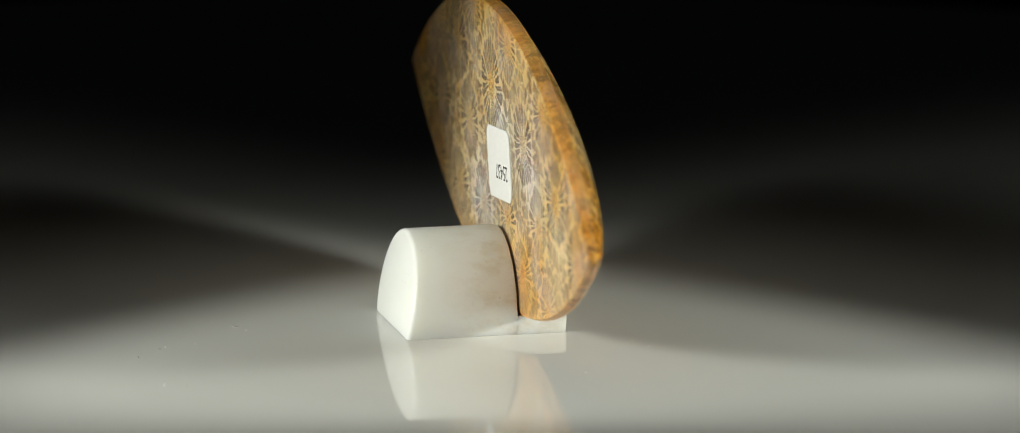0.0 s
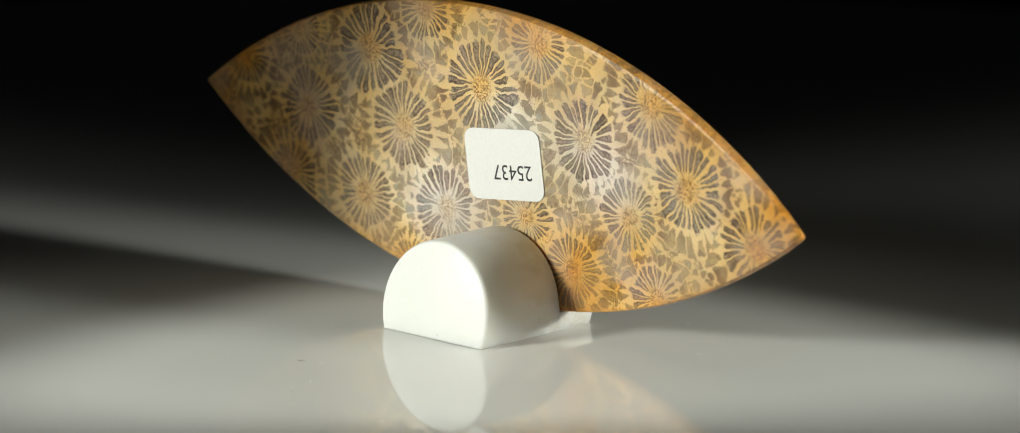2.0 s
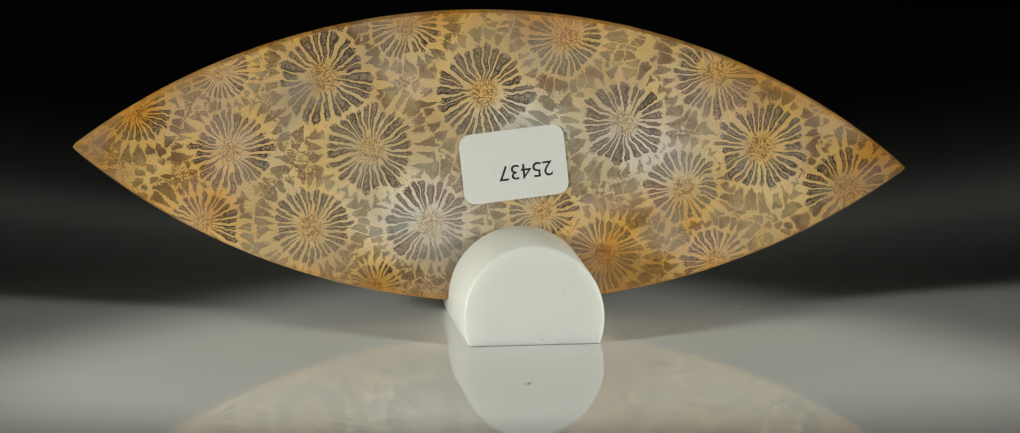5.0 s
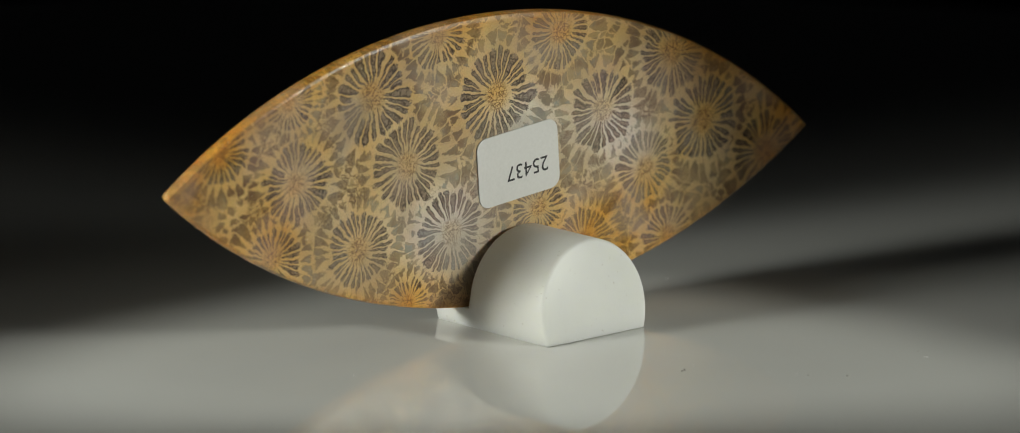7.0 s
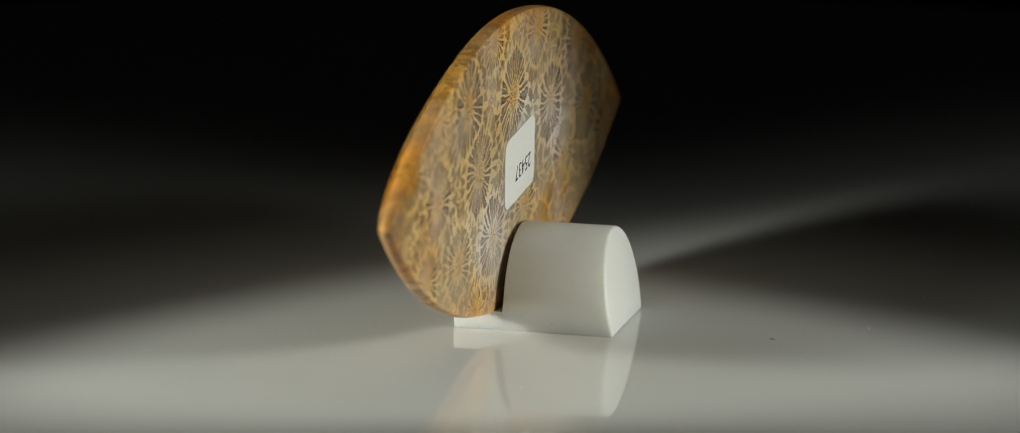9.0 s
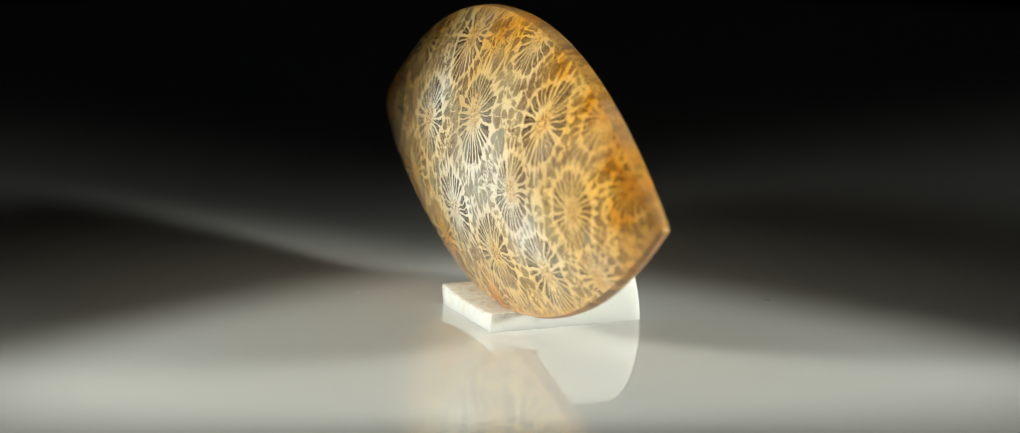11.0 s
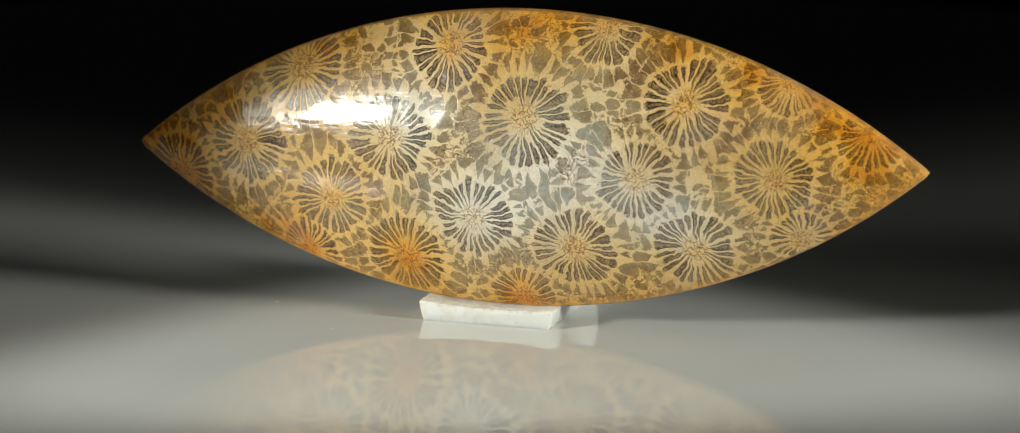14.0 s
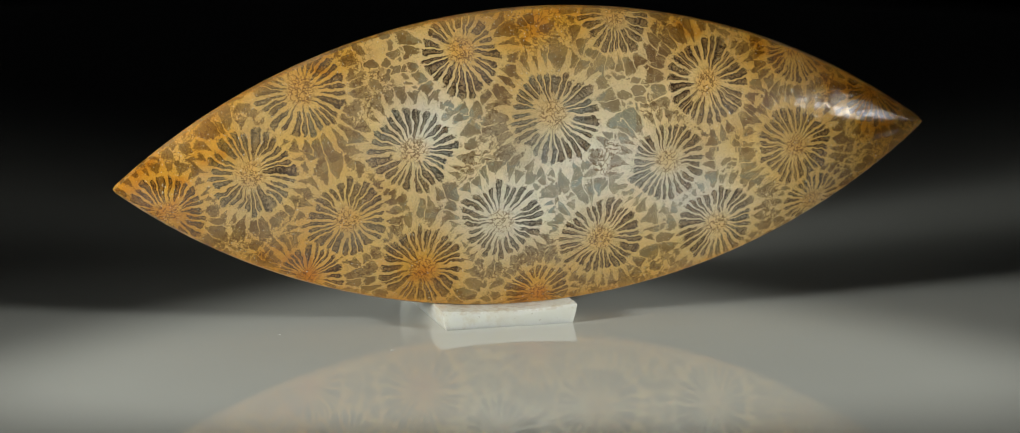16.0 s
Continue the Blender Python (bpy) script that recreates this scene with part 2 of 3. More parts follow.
    body = g.mix(g.math("MULTIPLY", g.step(shade, 0.50, 0.68), 0.45), body, g.mix(1.0, body, (0.74, 0.66, 0.60), "MULTIPLY"))
    band = g.math("MULTIPLY", rim, g.math("MULTIPLY", g.math("MULTIPLY_ADD", g.noise(p, 0.45, 3.0), 1.3, 0.25), g.math("MULTIPLY_ADD", g.step(g.noise(p, 0.07, 1.0), 0.38, 0.60), 0.85, 0.15)), clamp=True)
    # amber of the edge, its light tone also painting the glow through the stone
    amber = g.mix(g.step(g.noise(p, 0.8, 3.0), 0.35, 0.65), (0.36, 0.165, 0.045), (0.72, 0.42, 0.10))
    body = g.mix(band, body, g.mix(0.55, amber, g.mix(1.0, g.mix(0.35, body, (0.6, 0.5, 0.3)), (1.25, 0.80, 0.28), "MULTIPLY")))
    # translucent zones in which the pattern lies deeper and fades
    faded = g.step(g.noise(g.vmath("ADD", p, (17.0, 4.0, 29.0)), 0.17, 2.0), 0.36, 0.68)
    mean = g.mix(milk, g.mix(stain, (0.315, 0.235, 0.135), (0.36, 0.20, 0.06)), (0.40, 0.375, 0.305))
    mean = g.mix(gloss, g.mix(0.4, mean, (0.33, 0.275, 0.235)), mean)
    body = g.mix(g.math("MULTIPLY", faded, g.math("MULTIPLY_ADD", gloss, -0.30, 0.50)), body, mean)
    # crystalline grain, open pits and bright flecks
    grain = g.noise(p, 6.5, 3.0, 0.7)
    body = g.mix(g.step(grain, 0.30, 0.70), g.mix(1.0, body, (0.90, 0.89, 0.87), "MULTIPLY"), g.mix(1.0, body, (1.09, 1.08, 1.07), "MULTIPLY"))
    body = g.mix(g.math("MULTIPLY", g.step(g.noise(p, 9.0, 2.0), 0.66, 0.71), 0.45), body, (0.09, 0.06, 0.035))
    body = g.mix(g.math("MULTIPLY", g.step(g.noise(g.vmath("ADD", p, (5.0, 9.0, 2.0)), 7.0, 1.0), 0.70, 0.75), 0.7), body, (0.72, 0.64, 0.48))
    relief = g.math("ADD", g.math("MULTIPLY", chamber, -0.40), g.math("ADD", g.math("MULTIPLY_ADD", g.noise(p, 0.20, 1.0), 7.0, g.math("ADD", g.math("MULTIPLY", g.noise(p, 0.9, 1.0), 0.8), g.math("MULTIPLY", g.noise(g.vmath("MULTIPLY", p, (0.5, 1.0, 2.4)), 0.8, 2.0), 1.1))), g.math("ADD", g.math("MULTIPLY", grain, 0.07), g.math("MULTIPLY", net, -0.10))))
    g.bump(relief, 0.00004, 0.8)
    return g.finish(body, g.math("ADD", g.math("MULTIPLY_ADD", fine, 0.10, 0.10), g.math("MULTIPLY_ADD", gloss, -0.26, 0.26)), IOR=1.54, Specular_IOR_Level=g.math("MULTIPLY_ADD", gloss, 0.12, 0.20),
                    Subsurface_Weight=g.math("MULTIPLY_ADD", gloss, -0.08, 0.38), Subsurface_Scale=0.0016, Subsurface_Radius=(1.0, 0.55, 0.28),
                    Coat_Weight=g.math("MULTIPLY", gloss, 0.08), Coat_Roughness=0.06)


def stand_material():
    g = Graph("white_moulded_plastic")
    p = g.place()
    c = g.mix(g.noise(p, 0.25, 3.0), (0.63, 0.635, 0.60), (0.69, 0.695, 0.66))
    x, y, z = g.split(p)
    worn = g.math("MULTIPLY", g.step(y, -8.0, -1.5), g.math("MULTIPLY_ADD", g.step(x, -2.0, 3.0), 0.8, 0.2))
    smear = g.step(g.noise(g.vmath("MULTIPLY", p, (1.0, 0.6, 1.0)), 0.6, 4.0, 0.65), 0.44, 0.66)
    c = g.mix(g.math("MULTIPLY", g.math("MULTIPLY", worn, smear), 0.42), c, (0.50, 0.42, 0.29))
    c = g.mix(g.math("MULTIPLY", g.step(g.noise(p, 3.5, 2.0), 0.71, 0.76), 0.6), c, (0.35, 0.30, 0.24))
    # brown residue where the stone has rested on the ledge
    rest = g.math("MULTIPLY", g.math("MULTIPLY", g.step(y, -0.7, 0.4), g.step(z, 1.15, 1.35)), g.step(g.noise(p, 1.6, 4.0, 0.7), 0.45, 0.62))
    c = g.mix(g.math("MULTIPLY", rest, 0.32), c, (0.36, 0.23, 0.11))
    g.bump(g.noise(p, 3.0, 3.0), 0.00002, 0.4)
    return g.finish(c, 0.42, IOR=1.45, Subsurface_Weight=0.6, Subsurface_Scale=0.0025, Subsurface_Radius=(1.0, 1.0, 0.85))


def acrylic_material():
    g = Graph("glossy_white_acrylic")
    p = g.place()
    c = g.mix(g.noise(p, 0.05, 3.0), (0.60, 0.60, 0.57), (0.66, 0.66, 0.63))
    scratch = g.step(g.noise(g.vmath("MULTIPLY", p, (0.12, 3.0, 1.0)), 0.8, 3.0), 0.62, 0.75)
    c = g.mix(g.math("MULTIPLY", scratch, 0.06), c, (0.72, 0.72, 0.70))
    rough = g.math("MULTIPLY_ADD", g.noise(p, 0.12, 3.0), 0.004, 0.0)
    return g.finish(c, rough, IOR=1.49)


def plain_material(name, a, b, scale, rough, relief=0.0):
    g = Graph(name)
    p = g.place()
    if relief:
        g.bump(g.noise(p, scale * 4, 3.0), relief, 0.7)
    return g.finish(g.mix(g.noise(p, scale, 4.0, 0.6), a, b), rough)


CORAL = coral_material()
PLASTIC = stand_material()
ACRYLIC = acrylic_material()
VELVET = plain_material("black_velvet", (0.003, 0.003, 0.003), (0.006, 0.006, 0.006), 0.8, 1.0)
VELVET.node_tree.nodes["Principled BSDF"].inputs["Specular IOR Level"].default_value = 0.0
PAPER = plain_material("white_sticker_paper", (0.60, 0.59, 0.56), (0.70, 0.69, 0.66), 4.0, 0.75, 0.00001)
INK = plain_material("black_print", (0.012, 0.012, 0.013), (0.03, 0.03, 0.03), 3.0, 0.6)
GRIT = plain_material("grey_grit", (0.20, 0.18, 0.16), (0.42, 0.40, 0.36), 2.0, 0.8)
LINT = plain_material("pale_lint", (0.6, 0.6, 0.58), (0.8, 0.8, 0.78), 2.0, 0.8)


# ---------------------------------------------------------------- mesh helpers
def mesh_from(name, verts, faces, material, smooth=True):
    me = bpy.data.meshes.new(name)
    me.from_pydata(verts, [], faces)
    me.materials.append(material)
    me.polygons.foreach_set("use_smooth", [smooth] * len(me.polygons))
    me.update()
    return me


def part(name, me, parent, label=""):
    ob = new(name, me)
    ob.parent = parent
    return tagged(ob, label=label)


def slab(name, cx, cy, cz, sx, sy, sz, material):
    """A plain board for the dark surround."""
    bm = bmesh.new()
    bmesh.ops.create_cube(bm, size=1.0, matrix=Matrix.Translation((cx, cy, cz)) @ Matrix.Diagonal((sx, sy, sz, 1)))
    me = bpy.data.meshes.new(name)
    bm.to_mesh(me)
    bm.free()
    me.materials.append(material)
    return new(name, me)


# ---------------------------------------------------------------- the dark surround
tagged(slab("table", 0, 0.1, -0.026, 1.6, 1.6, 0.04, VELVET), "table covered with matt black velvet", "table", kind="structure")
tagged(slab("backdrop", 0, 0.92, 0.55, 1.7, 0.02, 1.3, VELVET), "plain black cloth backdrop", "backdrop", kind="structure")
tagged(slab("wall_left", -0.84, 0.1, 0.55, 0.02, 1.6, 1.3, VELVET), "black studio side wall", "wall", kind="structure")
tagged(slab("wall_right", 0.84, 0.1, 0.55, 0.02, 1.6, 1.3, VELVET), "black studio side wall", "wall", kind="structure")
tagged(slab("wall_front", 0, -0.74, 0.55, 1.7, 0.02, 1.3, VELVET), "black studio wall behind the camera", "wall", kind="structure")


# ---------------------------------------------------------------- turntable
def turntable(radius=0.155, thick=0.006):
    """A round glossy plate with a rounded rim, its top at z = 0."""
    hub = new("turntable")
    n, rim = 192, 0.0008
    prof = [(radius, -rim)] + [(radius - rim + rim * math.cos(a), -rim + rim * math.sin(a)) for a in (0.5, 1.0, 1.57)]
    prof = [(radius - 0.0004, -thick)] + prof
    verts, faces = [], []
    for rr, z in prof:
        verts += [(rr * math.cos(2 * math.pi * i / n), rr * math.sin(2 * math.pi * i / n), z) for i in range(n)]
    for j in range(len(prof) - 1):
        faces += [(j * n + i, j * n + (i + 1) % n, (j + 1) * n + (i + 1) % n, (j + 1) * n + i) for i in range(n)]
    faces += [tuple((len(prof) - 1) * n + i for i in range(n)), tuple(reversed(range(n)))]
    me = mesh_from("plate", verts, faces, ACRYLIC)
    for f in me.polygons:
        f.use_smooth = len(f.vertices) == 4
    part("plate", me, hub, "glossy white acrylic plate")
    return tagged(hub, "round glossy white acrylic turntable on black cloth", "turntable")


# ---------------------------------------------------------------- display stand
ARCH_R, ARCH_Z = 5.93, 2.22            # mm: arch radius and height of its centre
LEDGE_Z = 1.65
STAND_FRONT, STAND_STEP, STAND_END = -10.25, -0.85, 3.38


def arch(inset, above=-1.0, n=44):
    """Outline of the arch as (x, z) in mm from the right foot to the left, drawn in by inset where it is higher than above."""
    a0 = -math.asin(ARCH_Z / ARCH_R)
    out = []
    for i in range(n + 1):
        a = a0 + (math.pi - 2 * a0) * i / n
        r = ARCH_R - (inset if ARCH_Z + ARCH_R * math.sin(a) > above else 0.0)
        out.append((r * math.cos(a), max(ARCH_Z + r * math.sin(a), 0.0)))
    return out


def ledge_line(drop, n=12):
    """Outline of the low ledge: the foot of the arch under a top that is hollowed to the stone's curve."""
    a0, a1 = -math.asin(ARCH_Z / ARCH_R), math.asin((LEDGE_Z - ARCH_Z) / ARCH_R)
    side = [(ARCH_R * math.cos(a0 + (a1 - a0) * i / 5), max(ARCH_Z + ARCH_R * math.sin(a0 + (a1 - a0) * i / 5) - drop * (i == 5), 0.0)) for i in range(6)]
    wide = side[-1][0] - 0.12
    top = [(wide - 2 * wide * i / n, LEDGE_Z - drop - 0.28 * (1 - (1 - 2 * i / n) ** 2) + 0.03) for i in range(n + 1)]
    return side + top + [(-x, z) for x, z in reversed(side)]


def prism(stations):
    """Closed solid through outlines of equal length at y; smooth sides, flat ends. stations: (outline, y or function of z)."""
    verts, faces = [], []
    n = len(stations[0][0])
    for line, y in stations:
        verts += [(x * MM, (y(z) if callable(y) else y) * MM, z * MM) for x, z in line]
    for j in range(len(stations) - 1):
        faces += [(j * n + i, (j + 1) * n + i, (j + 1) * n + (i + 1) % n, j * n + (i + 1) % n) for i in range(n)]
    faces += [tuple(range(n)), tuple(reversed(range((len(stations) - 1) * n, len(stations) * n)))]
    return verts, faces


def display_stand():
    base = new("display_stand")
    back = lambda z: STAND_STEP - 0.024 * (z - 2.0)
    rounds = ((0.26, 0.0), (0.13, 0.05), (0.05, 0.13), (0.0, 0.28))
    block = [(arch(i), lambda z, d=d: STAND_FRONT + d + 0.15 * z) for i, d in rounds]
    block += [(arch(0.0), lambda z: back(z) - 0.20), (arch(0.06, 2.2), lambda z: back(z) - 0.06), (arch(0.2, 2.2), back)]
    part("block", mesh_from("block", *prism(block), PLASTIC), base)
    ledge = [(ledge_line(0.0), back), (ledge_line(0.0), STAND_END - 0.2), (ledge_line(0.05), STAND_END - 0.06), (ledge_line(0.16), STAND_END)]
    part("ledge", mesh_from("ledge", *prism(ledge), PLASTIC), base)
    for ob in base.children:
        ob.data.set_sharp_from_angle(angle=radians(38))
    return tagged(base, "white arched plastic display stand with a low ledge", "display stand")


# ---------------------------------------------------------------- coral stone
HALF_L, HALF_W = 35.0, 12.45          # mm
ARC_R = (HALF_L ** 2 + HALF_W ** 2) / (2 * HALF_W)
GIRDLE, DOME = 1.4, 3.9

# corallites: along the stone, across it, radius in mm
STARS_BACK = [
    (-30.0, 3.2, 2.8), (-23.1, 6.9, 2.5), (-22.0, 0.1, 3.4), (-14.5, 6.6, 4.0), (-24.1, -6.3, 3.0),
    (-15.0, -6.3, 3.4), (-10.3, 0.5, 3.8), (-7.9, 11.3, 3.0), (-1.1, 5.6, 4.0), (-5.1, -5.7, 3.6),
    (5.5, 10.5, 3.2), (10.9, 3.3, 3.6), (18.3, 7.8, 3.6), (16.3, -2.0, 3.2), (9.8, -8.1, 3.3),
    (19.5, -8.4, 2.8), (22.6, 1.5, 3.8), (30.2, -1.8, 3.6), (4.3, -4.4, 2.8), (-9.4, -11.3, 2.2)]
STARS_FRONT = [
    (30.8, -2.2, 3.3), (24.0, 0.8, 3.6), (19.3, 7.4, 3.8), (16.2, -3.4, 3.4), (19.3, -8.6, 3.0),
    (5.6, 9.6, 3.4), (10.5, 1.9, 3.6), (3.25, -4.65, 3.4), (9.8, -8.3, 3.6), (-1.5, 3.9, 3.9),
    (-8.0, 11.6, 3.2), (-15.3, 5.5, 3.6), (-11.1, -0.7, 3.4), (-5.4, -6.9, 3.5), (-15.8, -6.7, 3.5),
    (-0.3, -11.6, 2.8), (-22.8, -0.6, 3.4), (-23.8, 7.2, 2.8), (-30.6, 3.2, 3.0), (-24.7, -5.7, 2.5)]
# how dark the chambers are, and how blue-grey, in the same order
DARK_BACK = [0.5, 0.6, 0.95, 0.85, 0.6, 0.75, 0.8, 0.7, 0.8, 0.25, 0.8, 0.95, 0.9, 0.35, 0.35, 0.7, 0.5, 0.6, 0.0, 0.3]
BLUE_BACK = [0.4, 0.0, 0.0, 0.2, 0.1, 0.4, 0.1, 0.1, 0.5, 1.0, 0.0, 0.1, 0.1, 0.7, 0.0, 0.0, 0.4, 0.0, 0.3, 0.0]
DARK_FRONT = [0.75, 0.5, 0.7, 0.45, 0.85, 0.85, 0.7, 1.0, 0.45, 0.6, 0.8, 0.95, 0.5, 0.8, 0.6, 0.4, 0.9, 0.6, 0.3, 0.7]
BLUE_FRONT = [0.0, 0.5, 0.6, 0.2, 0.0, 0.1, 0.8, 0.7, 0.0, 1.0, 0.0, 0.0, 1.0, 0.2, 0.6, 0.0, 0.1, 0.0, 0.3, 0.1]
# iron stains and, at the back's (-33, 0), painted glow of the tip: along, across, size in mm
STAINS_GLOW_BACK = [(10.0, -9.0, 5.0), (15.0, -6.0, 5.0), (31.0, -3.0, 5.0), (-33.0, 0.0, 4.0), (-30.0, 3.5, 3.0), (-9.0, -11.5, 4.0), (23.0, 9.0, 5.0), (-24.0, -4.0, 4.0), (4.0, 12.5, 4.0), (-26.0, 7.5, 3.5), (-17.0, 11.0, 3.0), (-6.0, 13.0, 3.0), (33.0, 1.0, 4.0)]
STAINS_FRONT = [(9.8, -8.8, 4.5), (31.0, -3.0, 6.0), (0.0, -11.5, 4.0), (-32.0, 0.0, 6.0), (0.5, 12.0, 4.0), (21.0, -8.0, 6.0), (-22.0, 9.5, 6.0), (27.0, 3.5, 3.0), (33.0, 0.0, 4.5), (16.5, 10.0, 4.0), (-4.0, 12.5, 3.5), (-14.0, 11.0, 4.0), (-28.0, 5.0, 4.0)]

# milky chalcedony: along, across, size in mm
MILK_FRONT = [(2.5, -4.0, 6.0), (-6.0, 0.0, 6.5), (9.0, 4.0, 4.0), (-14.0, -4.0, 4.0)]
MILK_BACK = [(-6.0, -5.0, 6.0), (13.0, 1.0, 5.0), (3.0, 3.0, 4.0)]


def half_width(u):
    return np.sqrt(np.maximum(ARC_R ** 2 - u ** 2, 0)) - (ARC_R - HALF_W)


def depth_front(u, s):
    """Height of the domed face over the flat back, in mm; s runs from -1 to 1 across."""
    share = half_width(u) / HALF_W
    return 0.75 - 0.12 * u / HALF_L + (GIRDLE - 0.75) * share ** 0.6 + DOME * share ** 0.9 * (1 - np.abs(s) ** 2.1)


def stone_face(name, front, stars, darks, blues, stains):
    """One face of the marquise; each small facet knows its corallite."""
    nu, ns = 340, 120
    u = HALF_L * np.sin(np.linspace(-1, 1, nu + 1) * math.pi / 2 * 0.998) / math.sin(math.pi / 2 * 0.998)
    u = 0.75 * np.linspace(-HALF_L, HALF_L, nu + 1) + 0.25 * u
    s = np.linspace(-1, 1, ns + 1)
    U, S = np.meshgrid(u, s, indexing="ij")
    V = S * np.maximum(half_width(U), 0.0)
    ease = np.clip(1 - np.abs(S), 0, 0.035) / 0.035
    Y = depth_front(U, S) if front else -0.0 * U + 0.10 * (1 - ease) ** 2
    co = np.stack([U, Y, V], -1).reshape(-1, 3)
    idx = np.arange((nu + 1) * (ns + 1)).reshape(nu + 1, ns + 1)
    a, b, c, d = idx[:-1, :-1].ravel(), idx[1:, :-1].ravel(), idx[1:, 1:].ravel(), idx[:-1, 1:].ravel()
    quads = np.stack([a, d, c, b] if front else [a, b, c, d], -1)
    me = mesh_from(name, (co * MM).tolist(), quads.tolist(), CORAL)
    st = np.array(stars)
    uv = co[:, [0, 2]]
    mid = uv[quads].mean(1)
    gap = np.linalg.norm(mid[:, None] - st[None, :, :2], axis=2) / (0.6 + 0.4 * st[None, :, 2] / 3.4)
    near = gap.argmin(1)
    local = uv[quads] - st[near][:, None, :2]
    cell = np.concatenate([local, np.broadcast_to(near[:, None, None] + 1.0 + 40.0 * front, (len(quads), 4, 1))], 2)
    me.attributes.new("cell", "FLOAT_VECTOR", "CORNER").data.foreach_set("vector", cell.astype(np.float32).ravel())
    tone = np.stack([st[near, 2] / 10, np.array(darks)[near], np.array(blues)[near]], -1)
    tone = np.repeat(tone[:, None], 4, 1)
    me.attributes.new("tone", "FLOAT_VECTOR", "CORNER").data.foreach_set("vector", tone.astype(np.float32).ravel())
    rust_glow = sum(np.exp(-((co[:, 0] - x) ** 2 + (co[:, 2] - z) ** 2) / (0.5 * r * r)) for x, z, r in stains)
    inside = (half_width(co[:, 0]) - np.abs(co[:, 2]))
    rust_glow = np.clip(rust_glow + 0.12 * np.exp(-inside / 1.6), 0, 1)
    me.attributes.new("stain", "FLOAT", "POINT").data.foreach_set("value", rust_glow.astype(np.float32))
    me.attributes.new("gloss", "FLOAT", "POINT").data.foreach_set("value", np.full(len(co), 1.0 if front else 0.30, np.float32))
    milk = sum(np.exp(-((co[:, 0] - x) ** 2 + 1.6 * (co[:, 2] - z) ** 2) / (r * r)) for x, z, r in (MILK_FRONT if front else MILK_BACK))
    me.attributes.new("milk", "FLOAT", "POINT").data.foreach_set("value", np.clip(milk, 0, 1).astype(np.float32))
    me.attributes.new("rim", "FLOAT", "POINT").data.foreach_set("value", (0.9 * np.exp(-inside / 0.42)).astype(np.float32))
    return me


def stone_girdle():
    """The wall between the two faces, slightly bulged."""
    n, rows = 300, 6
    t = np.concatenate([np.linspace(-HALF_L, HALF_L, n), np.linspace(HALF_L, -HALF_L, n)[1:-1]])
    sign = np.concatenate([np.ones(n), -np.ones(n - 2)])
    verts, m = [], len(t)
    for j in range(rows + 1):
        f = j / rows
        y = 0.10 * (1 - f) + depth_front(t, np.ones(m)) * f
        bulge = 0.15 * math.sin(math.pi * f)
        v = sign * np.maximum(half_width(t), 0)
        un = np.where(np.abs(t) > HALF_L - 0.3, np.sign(t) * bulge * 0.6, t / ARC_R * bulge)
        verts += np.stack([t + un, y, v + sign * bulge * (half_width(t) > 0.02)], -1).tolist()
    faces = [(j * m + i, (j + 1) * m + i, (j + 1) * m + (i + 1) % m, j * m + (i + 1) % m) for j in range(rows) for i in range(m)]
    me = mesh_from("girdle", (np.array(verts) * MM).tolist(), faces, CORAL)
    k = len(faces)
    me.attributes.new("cell", "FLOAT_VECTOR", "CORNER").data.foreach_set("vector", np.tile([30.0, 30.0, 99.0], 4 * k).astype(np.float32))
    me.attributes.new("tone", "FLOAT_VECTOR", "CORNER").data.foreach_set("vector", np.tile([0.3, 0.5, 0.0], 4 * k).astype(np.float32))
    me.attributes.new("stain", "FLOAT", "POINT").data.foreach_set("value", np.full(len(verts), 1.0, np.float32))
    me.attributes.new("rim", "FLOAT", "POINT").data.foreach_set("value", np.full(len(verts), 0.80, np.float32))
    me.attributes.new("milk", "FLOAT", "POINT").data.foreach_set("value", np.zeros(len(verts), np.float32))
    me.attributes.new("gloss", "FLOAT", "POINT").data.foreach_set("value", np.full(len(verts), 0.3, np.float32))
    return me


def one_mesh(name, pieces):
    """Joins meshes with their attributes, so that light scatters through the whole stone."""
    bm = bmesh.new()
    for me in pieces:
        bm.from_mesh(me)
    out = bpy.data.meshes.new(name)
    bm.to_mesh(out)
    bm.free()
    out.materials.append(CORAL)
    return out


def rounded_card(name, w, h, r, t, material):
    """A thin card with round corners in the xz plane, facing -y, its back at y = 0."""
    line = []
    for cx, cz, a0 in ((w / 2 - r, h / 2 - r, 0), (-w / 2 + r, h / 2 - r, 90), (-w / 2 + r, -h / 2 + r, 180), (w / 2 - r, -h / 2 + r, 270)):
        line += [(cx + r * math.cos(radians(a0 + 15 * i)), cz + r * math.sin(radians(a0 + 15 * i))) for i in range(7)]
    n = len(line)
    verts = [(x * MM, 0, z * MM) for x, z in line] + [(x * MM, -t * MM, z * MM) for x, z in line]
    faces = [tuple(reversed(range(n))), tuple(range(n, 2 * n))] + [(i, (i + 1) % n, n + (i + 1) % n, n + i) for i in range(n)]
    return mesh_from(name, verts, faces, material, smooth=False)


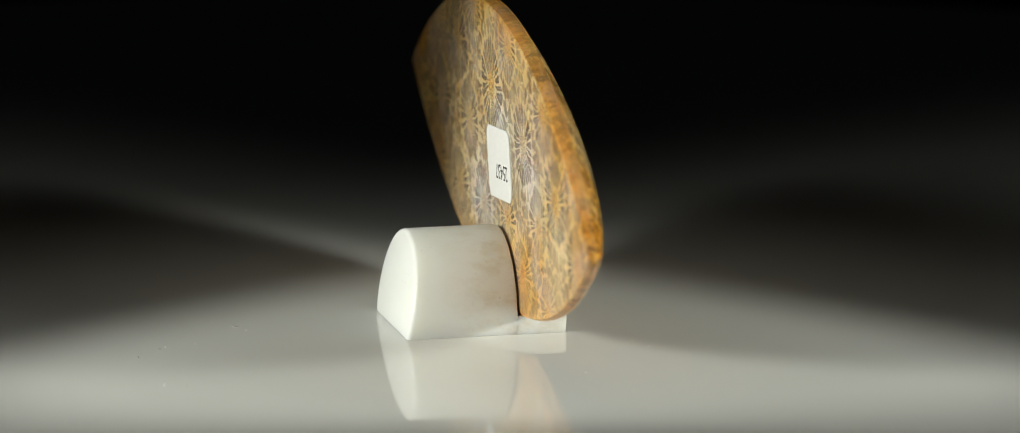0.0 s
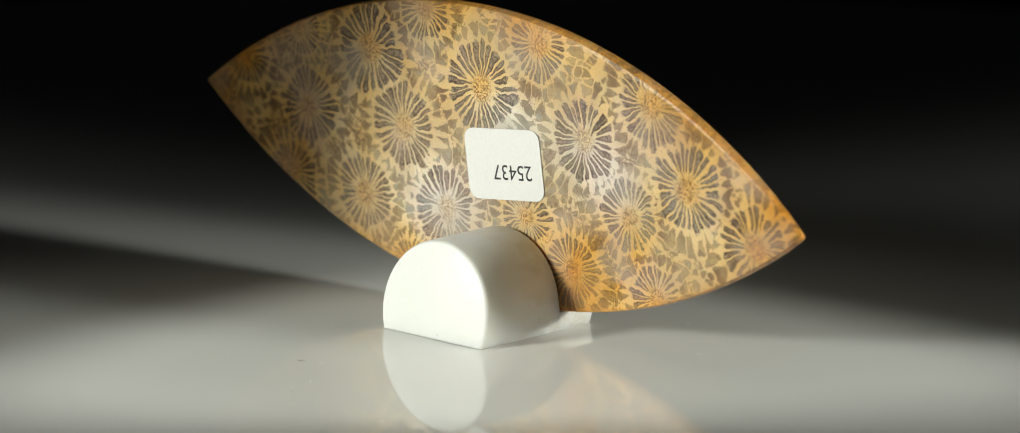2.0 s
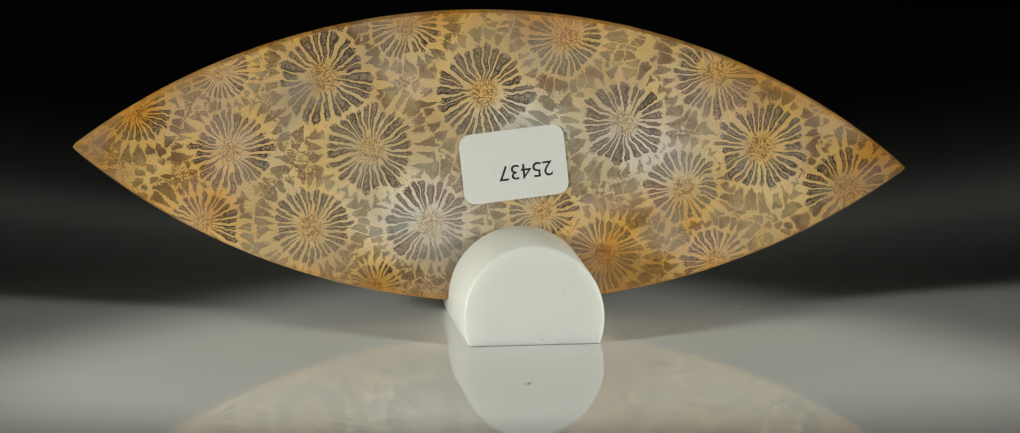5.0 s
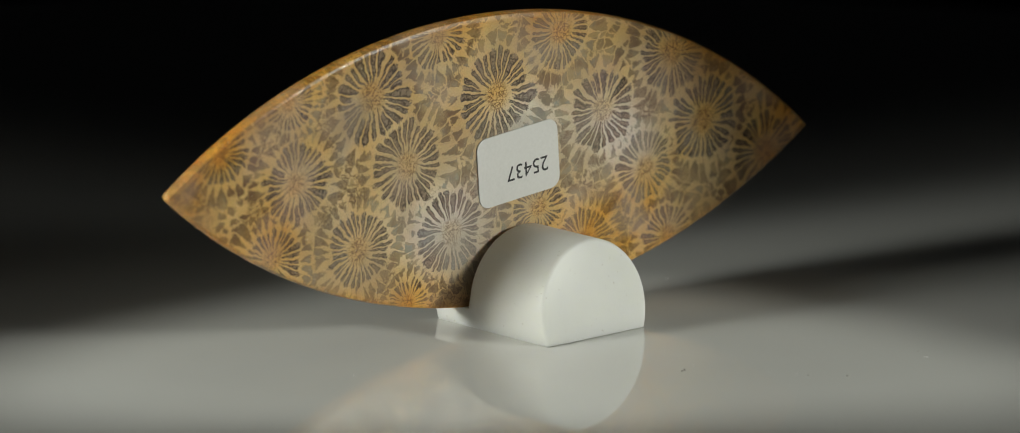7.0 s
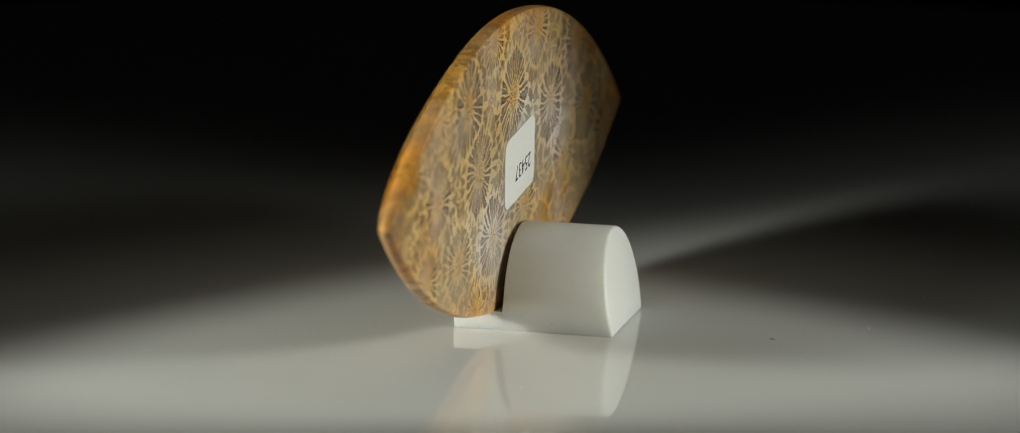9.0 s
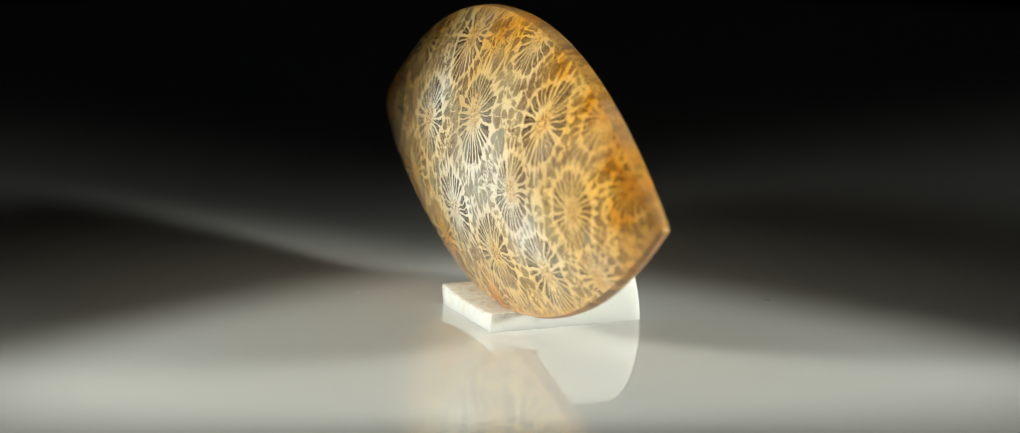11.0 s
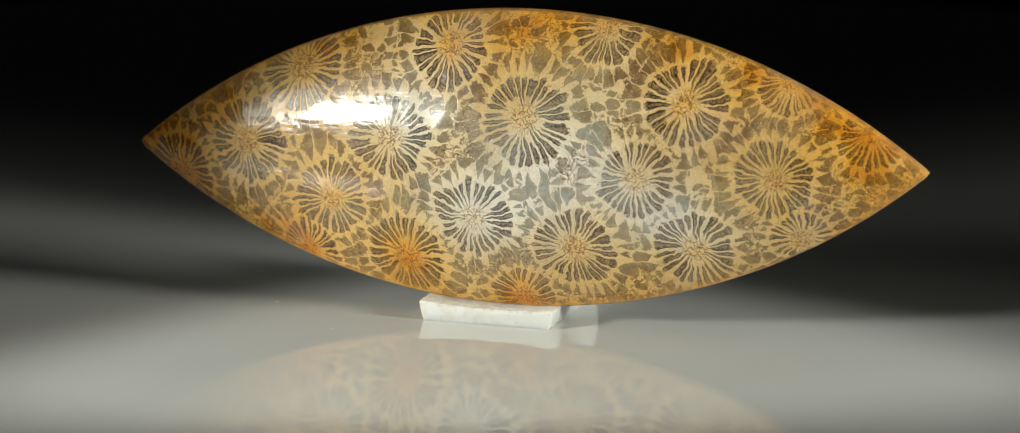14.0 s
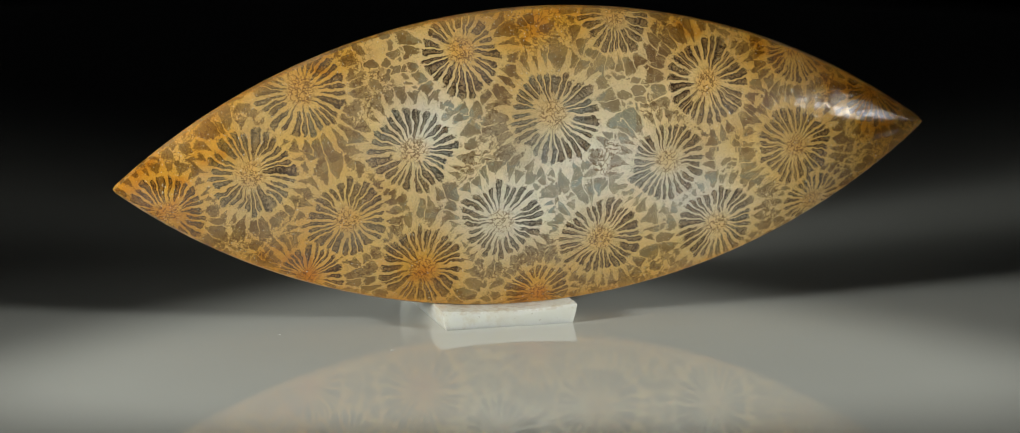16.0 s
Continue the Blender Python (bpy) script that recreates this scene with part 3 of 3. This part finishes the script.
def coral_stone():
    base = new("coral_cabochon")
    shell = [stone_face("back", False, STARS_BACK, DARK_BACK, BLUE_BACK, STAINS_GLOW_BACK),
             stone_face("front", True, STARS_FRONT, DARK_FRONT, BLUE_FRONT, STAINS_FRONT), stone_girdle()]
    part("stone", one_mesh("stone", shell), base, "domed translucent coral with star-shaped corallites and amber edge")
    sticker = part("sticker", rounded_card("sticker", 8.85, 6.05, 1.0, 0.09, PAPER), base, "white rounded inventory sticker")
    sticker.matrix_basis = Matrix.Translation(Vector((1.8, -0.012, -0.45)) * MM) @ pose(0, 0, 0, 0, -9.0, 0)
    text = bpy.data.curves.new("number", "FONT")
    text.body, text.align_x, text.align_y = "25437", "CENTER", "CENTER"
    text.size, text.extrude = 1.85 * MM, 0.004 * MM
    holder = bpy.data.objects.new("number", text)
    scene.collection.objects.link(holder)
    me = bpy.data.meshes.new_from_object(holder.evaluated_get(bpy.context.evaluated_depsgraph_get()))
    bpy.data.objects.remove(holder)
    me.materials.clear()
    me.materials.append(INK)
    number = part("number", me, sticker, "upside-down black printed number 25437")
    number.matrix_basis = Matrix.Translation(Vector((0.95, -0.098, -0.60)) * MM) @ pose(0, 0, 0, 90, 0, 0) @ pose(0, 0, 0, 0, 0, 180)
    return tagged(base, "marquise-shaped polished fossil coral cabochon on white stand", "gemstone")


def speck(material, x, y, size, seed, hairy=False):
    """A crumb of dust, or a tuft of lint, lying on the plate."""
    rnd = random.Random(seed)
    bm = bmesh.new()
    for _ in range(7 if hairy else 1):
        m = pose(rnd.uniform(-1, 1) * size * 1.2 * hairy, rnd.uniform(-1, 1) * size * 1.2 * hairy, 0, 0, 0, rnd.uniform(0, 180))
        k = size * (0.18 if hairy else 0.5)
        made = bmesh.ops.create_icosphere(bm, subdivisions=1, radius=1.0, matrix=m @ Matrix.Diagonal((size * rnd.uniform(0.4, 0.8), k, k, 1)))
        for v in made["verts"]:
            v.co += Vector([rnd.uniform(-1, 1) * k * 0.3 for _ in range(3)])
    low = min(v.co.z for v in bm.verts)
    me = bpy.data.meshes.new("dust_speck")
    bmesh.ops.translate(bm, verts=bm.verts, vec=(0, 0, -low))
    bm.to_mesh(me)
    bm.free()
    me.materials.append(material)
    ob = new("dust_speck", me)
    ob["spot"] = (x, y)
    return tagged(ob, "tiny crumb of dust on the glossy plate", "dust", "dust on the plate")


plate = turntable()
stand = display_stand()
stone = coral_stone()
SPECKS = [(GRIT, -1.6, -23.2, 0.22, True), (GRIT, 7.3, -33.0, 0.13, False), (LINT, 4.4, -30.2, 0.11, False), (GRIT, 5.0, -30.8, 0.10, False),
          (LINT, 3.9, -27.6, 0.09, False), (LINT, 0.1, -22.5, 0.08, False), (LINT, 12.5, 8.9, 0.12, True), (LINT, 20.2, 1.5, 0.12, True),
          (LINT, -23.1, -7.0, 0.09, False), (LINT, 16.8, -32.6, 0.13, True), (GRIT, 17.6, -31.0, 0.09, False)]
specks = [speck(m, x, y, k * MM, i, hairy) for i, (m, x, y, k, hairy) in enumerate(SPECKS)]

STAND_POSE = pose(0.78 * MM, 0, 0, 0, 0, 0.3)
STONE_POSE = Matrix.Translation(Vector((-1.45, -0.77, 13.87)) * MM) @ pose(0, 0, 0, 0, 0, -1.85) @ pose(0, 0, 0, 0, 2.32, 0) @ pose(0, 0, 0, 2.2, 0, 0)


def motions():
    """All that stands on the plate turns with it."""
    spin = [(t, pose(0, 0, 0, 0, 0, a)) for t, a in TURNED]
    walk(plate, spin)
    walk(stand, [(t, m @ STAND_POSE) for t, m in spin])
    walk(stone, [(t, m @ STONE_POSE) for t, m in spin])
    for ob in specks:
        x, y = ob["spot"]
        rest = pose(x * MM, y * MM, 0)
        walk(ob, [(t, m @ rest) for t, m in spin])


motions()
